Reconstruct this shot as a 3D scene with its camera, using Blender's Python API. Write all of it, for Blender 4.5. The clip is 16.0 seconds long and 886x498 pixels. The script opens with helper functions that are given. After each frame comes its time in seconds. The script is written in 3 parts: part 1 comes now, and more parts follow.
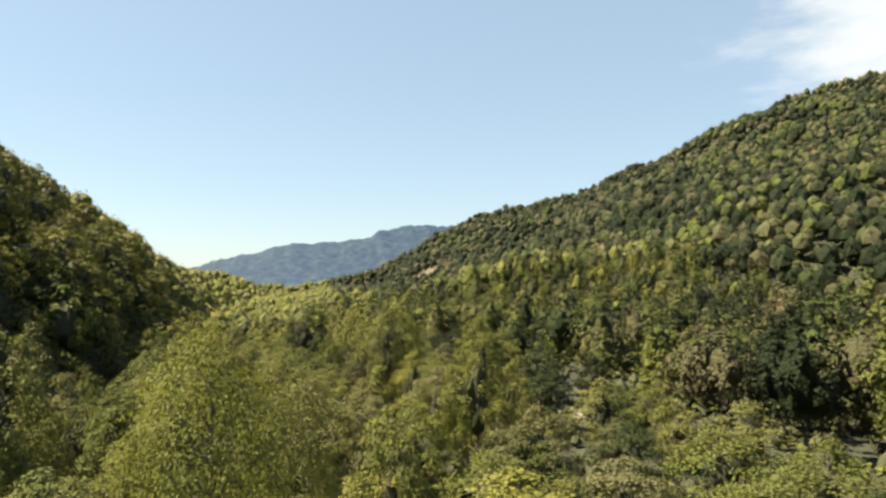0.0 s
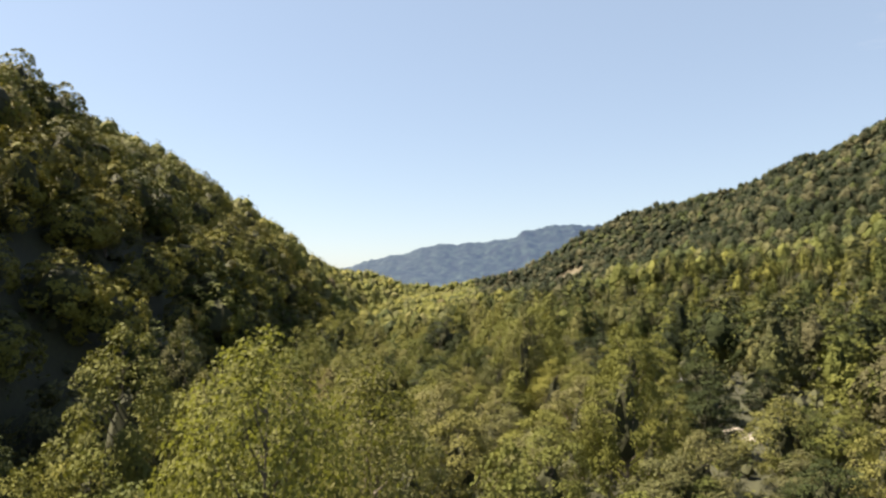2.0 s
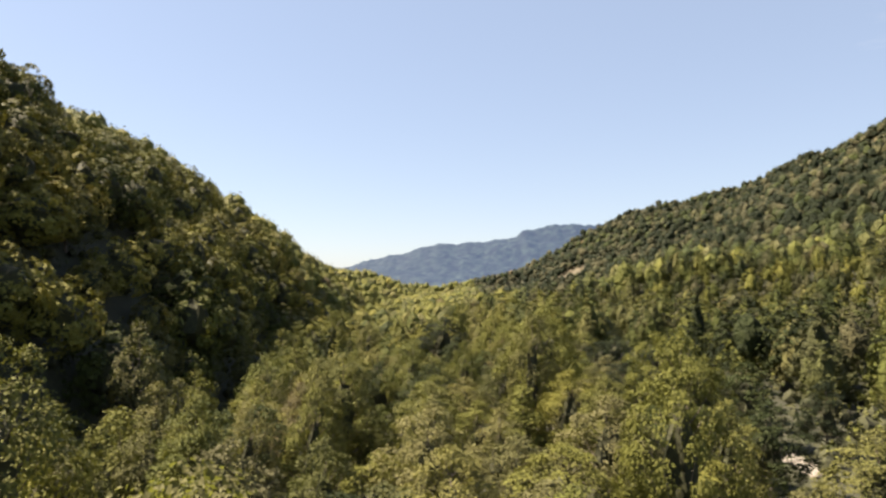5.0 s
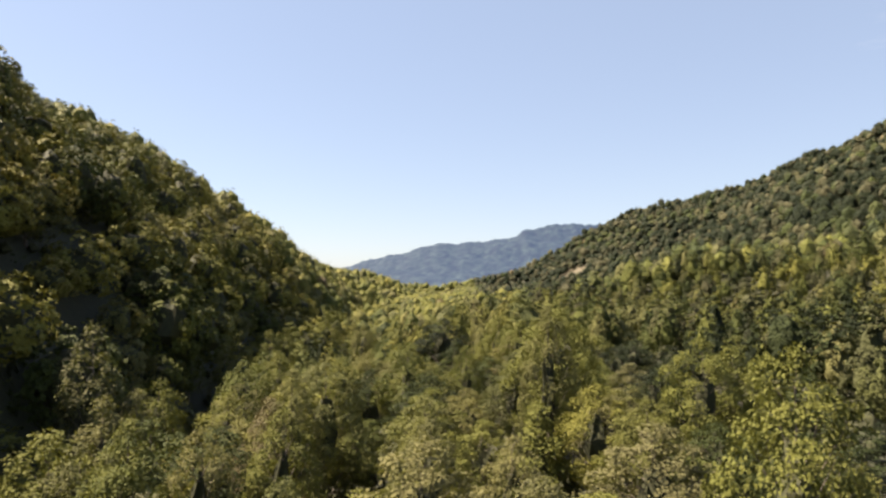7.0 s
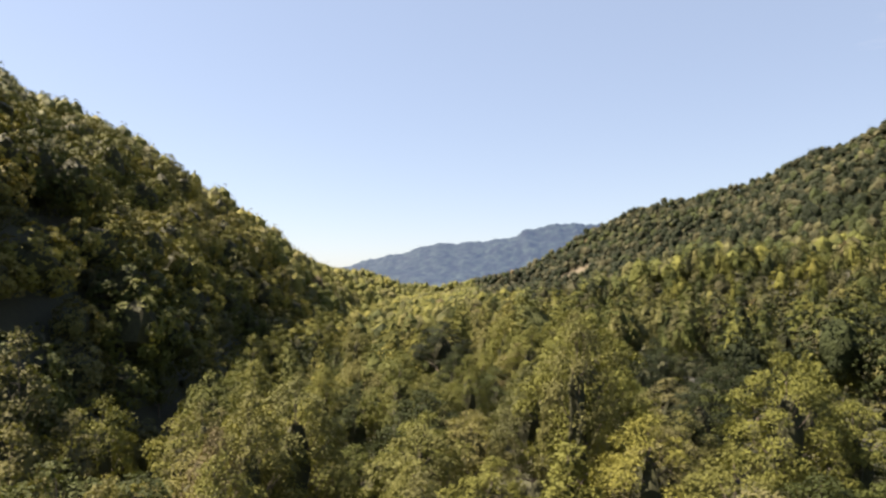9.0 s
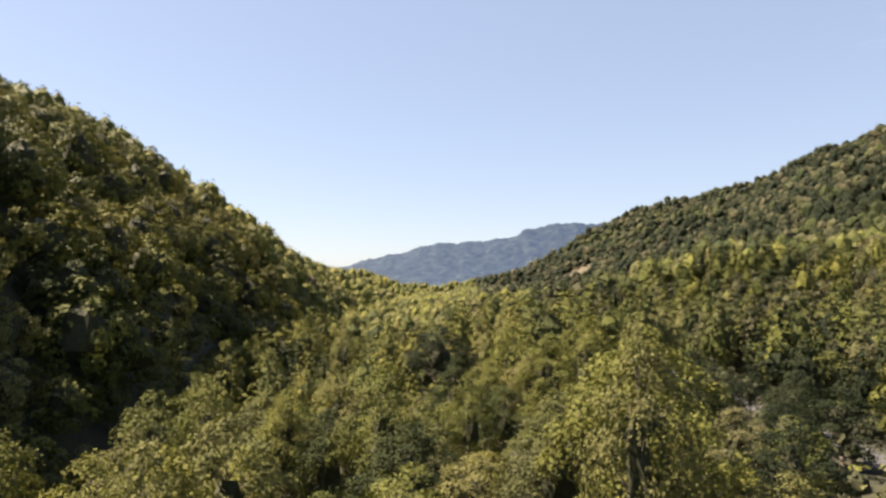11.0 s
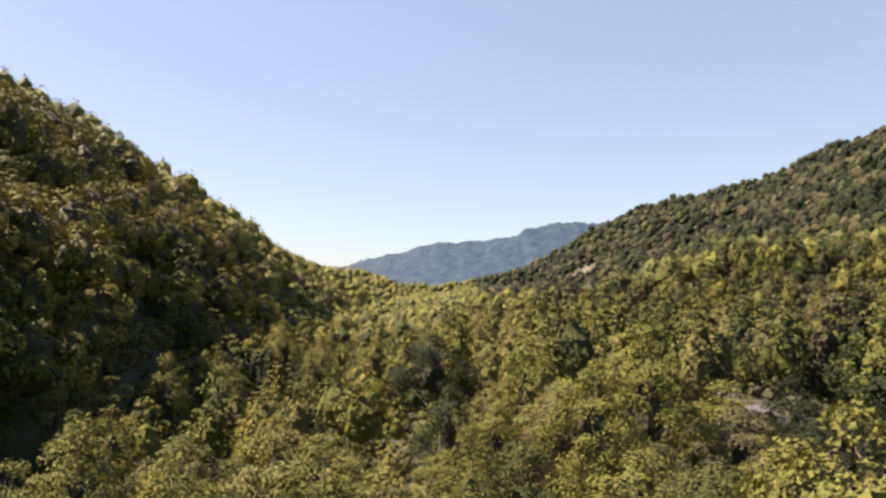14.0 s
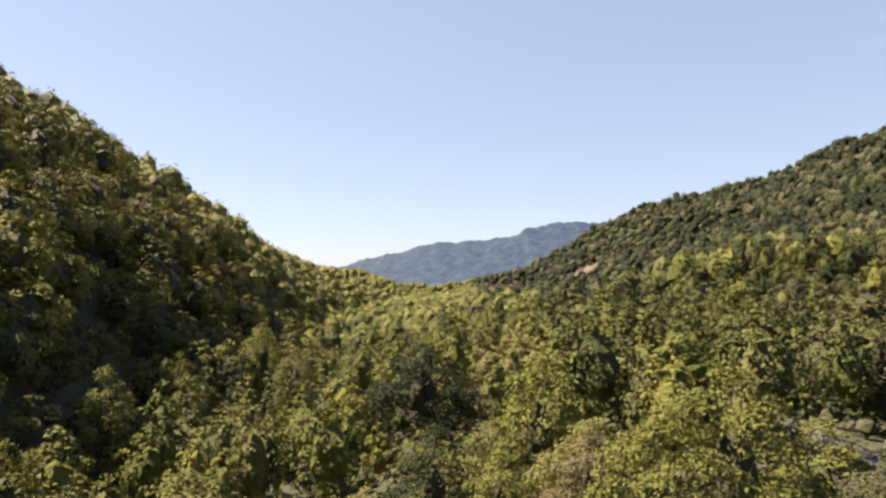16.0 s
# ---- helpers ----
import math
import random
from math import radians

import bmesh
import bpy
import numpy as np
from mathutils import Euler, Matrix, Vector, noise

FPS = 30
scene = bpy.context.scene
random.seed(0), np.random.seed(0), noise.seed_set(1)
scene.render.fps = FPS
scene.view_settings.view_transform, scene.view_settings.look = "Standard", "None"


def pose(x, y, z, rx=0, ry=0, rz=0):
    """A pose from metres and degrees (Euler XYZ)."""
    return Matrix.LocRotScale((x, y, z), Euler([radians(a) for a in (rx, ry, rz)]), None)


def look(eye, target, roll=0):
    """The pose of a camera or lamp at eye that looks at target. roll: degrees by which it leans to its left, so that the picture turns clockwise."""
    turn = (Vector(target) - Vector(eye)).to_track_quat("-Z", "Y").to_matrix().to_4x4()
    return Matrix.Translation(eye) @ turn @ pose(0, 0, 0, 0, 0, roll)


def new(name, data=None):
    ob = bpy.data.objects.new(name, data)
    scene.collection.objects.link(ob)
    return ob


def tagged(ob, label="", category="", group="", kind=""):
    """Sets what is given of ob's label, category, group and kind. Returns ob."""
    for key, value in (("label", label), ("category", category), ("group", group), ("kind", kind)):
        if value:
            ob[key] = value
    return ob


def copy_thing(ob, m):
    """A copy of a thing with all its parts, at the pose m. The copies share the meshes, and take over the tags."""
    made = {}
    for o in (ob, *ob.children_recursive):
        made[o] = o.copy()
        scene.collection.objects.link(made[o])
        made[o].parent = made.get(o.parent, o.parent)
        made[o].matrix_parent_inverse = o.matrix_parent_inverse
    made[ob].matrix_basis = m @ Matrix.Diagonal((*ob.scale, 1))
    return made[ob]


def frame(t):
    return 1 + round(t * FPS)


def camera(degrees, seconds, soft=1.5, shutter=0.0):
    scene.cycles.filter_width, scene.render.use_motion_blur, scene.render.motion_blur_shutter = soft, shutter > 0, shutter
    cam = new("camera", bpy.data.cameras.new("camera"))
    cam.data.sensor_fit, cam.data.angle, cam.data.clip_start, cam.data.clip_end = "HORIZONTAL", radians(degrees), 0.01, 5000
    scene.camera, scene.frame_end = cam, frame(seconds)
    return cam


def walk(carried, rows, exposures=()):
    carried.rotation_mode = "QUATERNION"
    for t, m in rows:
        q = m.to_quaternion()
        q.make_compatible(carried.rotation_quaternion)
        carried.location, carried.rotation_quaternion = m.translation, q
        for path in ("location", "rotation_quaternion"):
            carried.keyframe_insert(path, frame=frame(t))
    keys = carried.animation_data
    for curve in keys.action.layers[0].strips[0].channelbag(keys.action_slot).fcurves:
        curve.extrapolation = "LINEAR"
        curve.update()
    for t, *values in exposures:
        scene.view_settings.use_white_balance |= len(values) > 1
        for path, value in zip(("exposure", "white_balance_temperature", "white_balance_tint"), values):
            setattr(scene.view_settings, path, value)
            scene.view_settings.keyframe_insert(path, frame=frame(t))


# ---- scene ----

# A flight up a wooded valley. Metres; y is the way of flight, the take-off point lies near x = 0, y = 0.

# ---------------------------------------------------------------- camera
cam = camera(66.1, 16.0, soft=2.6)
# seconds, x, y, z, turn to the left, tilt up, roll
FLIGHT = [(0.0, -1.9, -7.2, 26.1, -10.15, 3.08, 0.35), (0.5, -1.3, -4.6, 26.0, -5.06, 3.14, 0.13), (1.0, -0.6, -2.2, 26.0, 0.95, 3.16, -0.17),
          (1.5, 0.0, 0.0, 26.0, 1.99, 3.15, 0), (2.0, 0.4, 2.5, 26.0, 1.99, 3.15, 0), (2.5, 0.66, 5.2, 26.0, 1.99, 3.15, 0),
          (3.0, 0.88, 8.45, 25.95, 1.99, 3.15, 0), (3.5, 1.0, 11.8, 25.9, 1.99, 3.15, 0), (4.0, 0.97, 15.1, 25.8, 1.99, 3.15, 0),
          (6.5, 0.5, 35.7, 25.3, 1.99, 3.15, 0), (7.0, 0.4, 40.4, 25.2, 1.99, 3.15, 0), (7.5, 0.3, 45.3, 25.15, 1.99, 3.15, 0),
          (8.0, 0.15, 50.4, 25.1, 1.99, 3.15, 0), (8.5, 0.0, 55.6, 25.1, 1.99, 3.15, 0), (9.0, -0.15, 61.0, 25.05, 1.99, 3.15, 0),
          (11.5, -0.3, 92.1, 25.0, 1.99, 3.15, 0), (12.0, -0.3, 98.5, 25.0, 1.99, 3.15, 0), (12.5, -0.3, 105.0, 25.0, 1.99, 3.15, 0),
          (13.0, -0.28, 111.6, 25.0, 1.99, 3.15, 0), (13.5, -0.23, 118.1, 25.0, 1.99, 3.15, 0), (14.0, -0.14, 124.4, 25.0, 1.99, 3.15, 0),
          (14.5, 0.0, 130.6, 25.0, 1.99, 3.15, 0), (15.0, 0.18, 137.0, 25.0, 1.99, 3.15, 0), (15.5, 0.36, 143.4, 25.0, 1.99, 3.15, 0),
          (16.0, 0.55, 150.0, 25.0, 1.99, 3.15, 0)]
PATH = [(t, pose(x, y, z, 90 + pitch, roll, yaw)) for t, x, y, z, yaw, pitch, roll in FLIGHT]
walk(cam, PATH, [(0.0, 2.08, 7250, 4), (1.5, 2.04, 7150, 10), (4.0, 2.04, 7150, 16), (7.0, 2.04, 7100, 17.5), (16.0, 2.04, 7150, 20)])

# ---------------------------------------------------------------- sky and sun
SUN_ELEVATION, SUN_AZIMUTH = 54.0, -78.0     # degrees; azimuth from the way of flight, positive to the right
world = bpy.data.worlds.new("sky")
scene.world = world
world.use_nodes = True
wn, wl = world.node_tree.nodes, world.node_tree.links
wn.clear()
sky = wn.new("ShaderNodeTexSky")
sky.sky_type, sky.sun_disc = "NISHITA", False
sky.sun_elevation, sky.sun_rotation = radians(SUN_ELEVATION), radians(SUN_AZIMUTH)
sky.altitude, sky.air_density, sky.dust_density, sky.ozone_density = 400, 1.0, 0.8, 1.0
back = wn.new("ShaderNodeBackground")
back.inputs["Strength"].default_value = 0.05
out = wn.new("ShaderNodeOutputWorld")
# a thin white cloud over the ridge
where = wn.new("ShaderNodeTexCoord")
puffs = wn.new("ShaderNodeTexNoise")
puffs.inputs["Scale"].default_value, puffs.inputs["Detail"].default_value, puffs.inputs["Roughness"].default_value = 5.0, 7, 0.6
stretch = wn.new("ShaderNodeMapping")
stretch.inputs["Scale"].default_value = (1.0, 1.0, 3.6)
wl.new(where.outputs["Generated"], stretch.inputs["Vector"])
wl.new(stretch.outputs["Vector"], puffs.inputs["Vector"])
near_it = wn.new("ShaderNodeVectorMath")
near_it.operation = "DISTANCE"
near_it.inputs[1].default_value = Vector((0.76, 0.66, 0.36)).normalized()
wl.new(where.outputs["Generated"], near_it.inputs[0])
span = wn.new("ShaderNodeMapRange")
span.interpolation_type = "SMOOTHSTEP"
for socket, value in zip(("From Min", "From Max", "To Min", "To Max"), (0.04, 0.5, 0.26, -0.5)):
    span.inputs[socket].default_value = value
wl.new(near_it.outputs["Value"], span.inputs["Value"])
both = wn.new("ShaderNodeMath")
wl.new(puffs.outputs["Fac"], both.inputs[0])
wl.new(span.outputs["Result"], both.inputs[1])
thick = wn.new("ShaderNodeMapRange")
thick.interpolation_type = "SMOOTHSTEP"
for socket, value in zip(("From Min", "From Max", "To Min", "To Max"), (0.42, 0.82, 0.0, 0.8)):
    thick.inputs[socket].default_value = value
wl.new(both.outputs[0], thick.inputs["Value"])
veil = wn.new("ShaderNodeMix")     # thin high haze over the whole sky
veil.data_type = "RGBA"
veil.inputs["B"].default_value = (2.55, 3.35, 4.5, 1)
height = wn.new("ShaderNodeSeparateXYZ")
wl.new(where.outputs["Generated"], height.inputs[0])
thin = wn.new("ShaderNodeMapRange")     # the haze thins towards the zenith
for socket, value in zip(("From Min", "From Max", "To Min", "To Max"), (0.4, 0.62, 0.5, 0.0)):
    thin.inputs[socket].default_value = value
wl.new(height.outputs["Z"], thin.inputs["Value"])
wl.new(thin.outputs["Result"], veil.inputs["Factor"])
wl.new(sky.outputs["Color"], veil.inputs["A"])
cloudy = wn.new("ShaderNodeMix")
cloudy.data_type = "RGBA"
cloudy.inputs["B"].default_value = (5.2, 5.4, 5.8, 1)
for a, b in ((thick.outputs["Result"], cloudy.inputs["Factor"]), (veil.outputs["Result"], cloudy.inputs["A"])):
    wl.new(a, b)
wl.new(cloudy.outputs["Result"], back.inputs["Color"])
wl.new(back.outputs["Background"], out.inputs["Surface"])

sun = new("sun", bpy.data.lights.new("sun", "SUN"))
sun.data.energy, sun.data.angle, sun.data.color = 5.0, radians(0.53), (1.0, 0.92, 0.76)
az, el = radians(SUN_AZIMUTH), radians(SUN_ELEVATION)
to_sun = Vector((math.sin(az) * math.cos(el), math.cos(az) * math.cos(el), math.sin(el)))
sun.matrix_world = look(to_sun * 500, (0, 0, 0))

# ---------------------------------------------------------------- materials


def node_material(name):
    m = bpy.data.materials.new(name)
    m.use_nodes = True
    n, l = m.node_tree.nodes, m.node_tree.links
    n.clear()
    return m, n, l, n.new("ShaderNodeOutputMaterial")


def ramp(n, stops):
    r = n.new("ShaderNodeValToRGB")
    while len(r.color_ramp.elements) < len(stops):
        r.color_ramp.elements.new(0.5)
    for e, (p, c) in zip(r.color_ramp.elements, stops):
        e.position, e.color = p, (*c, 1)
    return r


def leaf_material(name, stops, source, grain=1.5, through_light=0.4, relief=0.0):
    """Leaves: the tree's own tone (source: 'object' or the attribute 'tone'), varied from spray to spray and by a soft noise, glossy on top and
    letting some light through."""
    m, n, l, end = node_material(name)
    if source == "object":
        a = n.new("ShaderNodeAttribute")
        a.attribute_type, a.attribute_name = "OBJECT", "tone"
        tone = a.outputs["Fac"]
    else:
        a = n.new("ShaderNodeAttribute")
        a.attribute_name = "tone"
        tone = a.outputs["Fac"]
    geo = n.new("ShaderNodeNewGeometry")
    tex = n.new("ShaderNodeTexNoise")
    tex.inputs["Scale"].default_value, tex.inputs["Detail"].default_value = grain, 3
    coord = n.new("ShaderNodeTexCoord")
    l.new(coord.outputs["Object"], tex.inputs["Vector"])
    a1 = n.new("ShaderNodeMath")
    a1.operation = "MULTIPLY_ADD"
    l.new(geo.outputs["Random Per Island"], a1.inputs[0])
    a1.inputs[1].default_value = 0.1
    l.new(tone, a1.inputs[2])
    a2 = n.new("ShaderNodeMath")
    a2.operation = "MULTIPLY_ADD"
    l.new(tex.outputs["Fac"], a2.inputs[0])
    a2.inputs[1].default_value = 0.3
    l.new(a1.outputs[0], a2.inputs[2])
    a3 = n.new("ShaderNodeMath")
    a3.operation = "MULTIPLY"
    l.new(a2.outputs[0], a3.inputs[0])
    a3.inputs[1].default_value = 0.62
    r = ramp(n, stops)
    l.new(a3.outputs[0], r.inputs["Fac"])
    grey = n.new("ShaderNodeAttribute")
    grey.attribute_type, grey.attribute_name = ("OBJECT" if source == "object" else "GEOMETRY"), "pale"
    dull = n.new("ShaderNodeMix")
    dull.data_type = "RGBA"
    dull.inputs["B"].default_value = (0.108, 0.097, 0.05, 1)
    l.new(grey.outputs["Fac"], dull.inputs["Factor"])
    l.new(r.outputs["Color"], dull.inputs["A"])
    p = n.new("ShaderNodeBsdfPrincipled")
    p.inputs["Roughness"].default_value = 0.6
    p.inputs["Specular IOR Level"].default_value = 0.08
    l.new(dull.outputs["Result"], p.inputs["Base Color"])
    if relief:
        rough = n.new("ShaderNodeTexNoise")
        rough.inputs["Scale"].default_value, rough.inputs["Detail"].default_value = 1.8, 5
        l.new(coord.outputs["Object"], rough.inputs["Vector"])
        b = n.new("ShaderNodeBump")
        b.inputs["Strength"].default_value, b.inputs["Distance"].default_value = relief, 1.2
        l.new(rough.outputs["Fac"], b.inputs["Height"])
        l.new(b.outputs[0], p.inputs["Normal"])
    tr = n.new("ShaderNodeBsdfTranslucent")
    lit = ramp(n, [(q, (c[0] * 1.5, c[1] * 1.5, c[2] * 1.1)) for q, c in stops])     # leaves glow yellower with the light behind them
    l.new(a3.outputs[0], lit.inputs["Fac"])
    l.new(lit.outputs["Color"], tr.inputs["Color"])
    mix = n.new("ShaderNodeMixShader")
    mix.inputs[0].default_value = through_light
    l.new(p.outputs[0], mix.inputs[1])
    l.new(tr.outputs[0], mix.inputs[2])
    l.new(mix.outputs[0], end.inputs["Surface"])
    return m


def noisy_material(name, stops, scale, rough=0.9, bump=0.4, fine=8.0):
    m, n, l, end = node_material(name)
    coord = n.new("ShaderNodeTexCoord")
    big, small = n.new("ShaderNodeTexNoise"), n.new("ShaderNodeTexNoise")
    for tx, s in ((big, scale), (small, scale * fine)):
        tx.inputs["Scale"].default_value, tx.inputs["Detail"].default_value = s, 4
        l.new(coord.outputs["Object"], tx.inputs["Vector"])
    mixf = n.new("ShaderNodeMath")
    mixf.operation = "MULTIPLY_ADD"
    l.new(small.outputs["Fac"], mixf.inputs[0])
    mixf.inputs[1].default_value = 0.5
    half = n.new("ShaderNodeMath")
    half.operation = "MULTIPLY"
    half.inputs[1].default_value = 0.5
    l.new(big.outputs["Fac"], half.inputs[0])
    l.new(half.outputs[0], mixf.inputs[2])
    r = ramp(n, stops)
    l.new(mixf.outputs[0], r.inputs["Fac"])
    p = n.new("ShaderNodeBsdfPrincipled")
    p.inputs["Roughness"].default_value = rough
    l.new(r.outputs["Color"], p.inputs["Base Color"])
    b = n.new("ShaderNodeBump")
    b.inputs["Strength"].default_value = bump
    l.new(small.outputs["Fac"], b.inputs["Height"])
    l.new(b.outputs[0], p.inputs["Normal"])
    l.new(p.outputs[0], end.inputs["Surface"])
    return m


GREENS = [(0.0, (0.012, 0.017, 0.007)), (0.12, (0.035, 0.045, 0.015)), (0.28, (0.07, 0.08, 0.021)), (0.55, (0.126, 0.125, 0.03)), (0.85, (0.182, 0.165, 0.039)), (1.0, (0.105, 0.082, 0.042))]
LEAF_NEAR = leaf_material("leaves_near", GREENS, "object", through_light=0.14, relief=0.5)
LEAF_WOOD = leaf_material("leaves_wood", GREENS, "tone", 0.7, 0.07, 0.7)
FRESH = [(0.0, (0.03, 0.036, 0.011)), (0.35, (0.08, 0.092, 0.021)), (0.6, (0.124, 0.132, 0.029)), (0.9, (0.175, 0.17, 0.04))]
LEAF_YOUNG = leaf_material("leaves_young", FRESH, "object", through_light=0.3)
# crown hearts: twigs in near-black olive, which paints the shade between leaf clumps
SHADED_TWIGS = noisy_material("shaded_inner_twigs", [(0.3, (0.014, 0.015, 0.005)), (0.5, (0.03, 0.032, 0.01)), (0.7, (0.048, 0.05, 0.015))], 1.2, bump=1.0, fine=5)
BARK = noisy_material("bark", [(0.3, (0.05, 0.04, 0.03)), (0.6, (0.14, 0.115, 0.09)), (0.8, (0.25, 0.22, 0.18))], 1.5, bump=0.8)
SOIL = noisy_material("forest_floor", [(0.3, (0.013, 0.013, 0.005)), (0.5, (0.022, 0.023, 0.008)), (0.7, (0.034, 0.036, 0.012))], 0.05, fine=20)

# ---------------------------------------------------------------- the lie of the land


def step(a, b, v):
    s = np.clip((v - a) / (b - a), 0, 1)
    return s * s * (3 - 2 * s)


def ripple(x, y, size, seed=0.0):
    """A cheap smooth unevenness, about -1 to 1."""
    a = np.sin(x / size + 1.3 * np.sin(y / (size * 1.7) + seed) + seed)
    b = np.sin(y / (size * 0.8) + 1.1 * np.sin(x / (size * 1.3) + 2.1 * seed) + 2 * seed)
    return 0.6 * a * b + 0.4 * np.sin((x + 0.7 * y) / (size * 0.55) + 3 * seed)


def crest_right(l):
    return np.interp(l, [-1500, -1080, -985, -870, -800, -710, -650, -600, -520, -466, -81, 50, 210, 350, 900], [-12, 8, 34, 60, 82, 116, 138, 170, 204, 222, 276, 345, 402, 428, 466])


def crest_left(y):
    return np.interp(y, [0, 560, 750, 883, 1000, 1170, 1400, 1700, 1900], [-430, -405, -390, -358, -306, -228, -200, -165, -150])


def land(x, y):
    """The height of the ground."""
    x, y = np.asarray(x, float), np.asarray(y, float)
    # valley floor, lowest along a stream left of the middle
    z = np.interp(x, [-400, -95, -60, -25, 12, 40, 58, 90, 400], [-14, -16, -17, -12, -3, 1.5, 1.5, -2, 4]) + np.interp(y, [0, 60, 200, 400, 1500], [3, 1, 0, -3, 8])
    # the hill on the left: a steep bluff at its foot, then an even slope to a crest that sinks into the valley far on
    foot = np.interp(y, [0, 260, 360, 500, 700, 1170, 1400, 1700], [-72, -76, -89, -98, -109, -125, -112, -110])
    crest = crest_left(y)
    tall = np.interp(y, [0, 560, 660, 750, 830, 883, 1000, 1170, 1400, 1700, 1900], [1.0, 1.0, 0.915, 0.75, 0.63, 0.58, 0.505, 0.46, 0.52, 0.33, 0.1])
    d = np.clip(foot - x, 0, None)
    dc = np.clip(foot - crest, 5, None)
    full = 300 * tall * (1 - np.exp(-dc / 230))
    up = full * (0.22 * (1 - np.exp(-d / 34)) + 0.78 * np.minimum(d, dc) / dc) - 0.35 * np.clip(d - dc, 0, 300)
    z = z + np.maximum(up, 0) + step(10, 90, d) * (6 * ripple(x, y, 38, 0.7) + 4 * ripple(x, y, 19, 1.7))
    # the hill on the right: c runs up its face, l along it
    c, l = 0.51 * x + 0.86 * y, 0.86 * x - 0.51 * y
    spur = 37 * step(395, 560, c) * step(-270, -130, l)
    start = np.clip(1090 - 1.2 * (l + 453), 400, 1400)
    s = np.clip((c - start) / (1560 - start), 0, 1)
    top = crest_right(l)
    rise = np.maximum(top - 40, 0) * (0.75 * s + 0.25 * s * s) - 0.3 * np.clip(c - 1560, 0, 700)
    rise = rise + 13 * ripple(x + 0.5 * y, 0.6 * y, 120, 1.1) * step(0.05, 0.35, s) * (1 - step(0.7, 0.95, s))
    z = z + spur + np.maximum(rise, 0) + step(0, 0.3, s) * (9 * ripple(x, y, 75, 1.9) + 5 * ripple(x, y, 33, 0.2))
    return z


def mesh_from(name, verts, faces, material, tone=None, smooth=False, pale=None, inner=None, normals=None):
    """One mesh from arrays: verts (n, 3), faces (m, 3) or (m, 4); inner marks the twig faces inside a crown, coloured
    dark for shade, normals round off how the light falls on a clump of leaves."""
    me = bpy.data.meshes.new(name)
    verts, faces = np.asarray(verts, np.float32), np.asarray(faces, np.int32)
    k = faces.shape[1]
    me.vertices.add(len(verts))
    me.vertices.foreach_set("co", verts.ravel())
    me.loops.add(faces.size)
    me.loops.foreach_set("vertex_index", faces.ravel())
    me.polygons.add(len(faces))
    me.polygons.foreach_set("loop_start", np.arange(0, faces.size, k, dtype=np.int32))
    me.polygons.foreach_set("use_smooth", np.full(len(faces), smooth))
    if tone is not None:
        me.attributes.new("tone", "FLOAT", "POINT").data.foreach_set("value", np.asarray(tone, np.float32))
        me.attributes.new("pale", "FLOAT", "POINT").data.foreach_set("value", np.asarray(pale, np.float32))
    me.update(calc_edges=True)
    if normals is not None:
        me.attributes.new("custom_normal", "FLOAT_VECTOR", "POINT").data.foreach_set("vector", np.asarray(normals, np.float32).ravel())
    me.materials.append(material)
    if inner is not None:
        me.materials.append(SHADED_TWIGS)
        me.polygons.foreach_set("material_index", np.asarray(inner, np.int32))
    return me


def grid_faces(nx, ny):
    i = np.arange(nx - 1)[None, :] + nx * np.arange(ny - 1)[:, None]
    return np.stack([i, i + 1, i + 1 + nx, i + nx], -1).reshape(-1, 4)


xs = np.concatenate([np.linspace(-4500, -520, 25), np.linspace(-500, 500, 170), np.linspace(520, 1500, 60), np.linspace(1600, 4500, 18)])
ys = np.concatenate([np.linspace(-1500, -60, 16), np.linspace(-40, 700, 125), np.linspace(715, 2200, 90), np.linspace(2250, 4900, 30)])
gx, gy = np.meshgrid(xs, ys)
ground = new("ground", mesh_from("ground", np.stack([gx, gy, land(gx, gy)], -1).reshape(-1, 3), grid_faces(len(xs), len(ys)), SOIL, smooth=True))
tagged(ground, "dark leaf-covered forest floor of a wooded valley", "ground", kind="structure")

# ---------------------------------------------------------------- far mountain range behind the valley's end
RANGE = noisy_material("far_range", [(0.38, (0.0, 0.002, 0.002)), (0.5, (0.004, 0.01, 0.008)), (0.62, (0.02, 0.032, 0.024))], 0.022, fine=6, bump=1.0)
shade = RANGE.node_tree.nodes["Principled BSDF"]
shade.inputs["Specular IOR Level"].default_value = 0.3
shade.inputs["Emission Color"].default_value, shade.inputs["Emission Strength"].default_value = (0.12, 0.34, 0.92, 1), 0.052    # blue haze of miles of air, painted on as the range's own glow


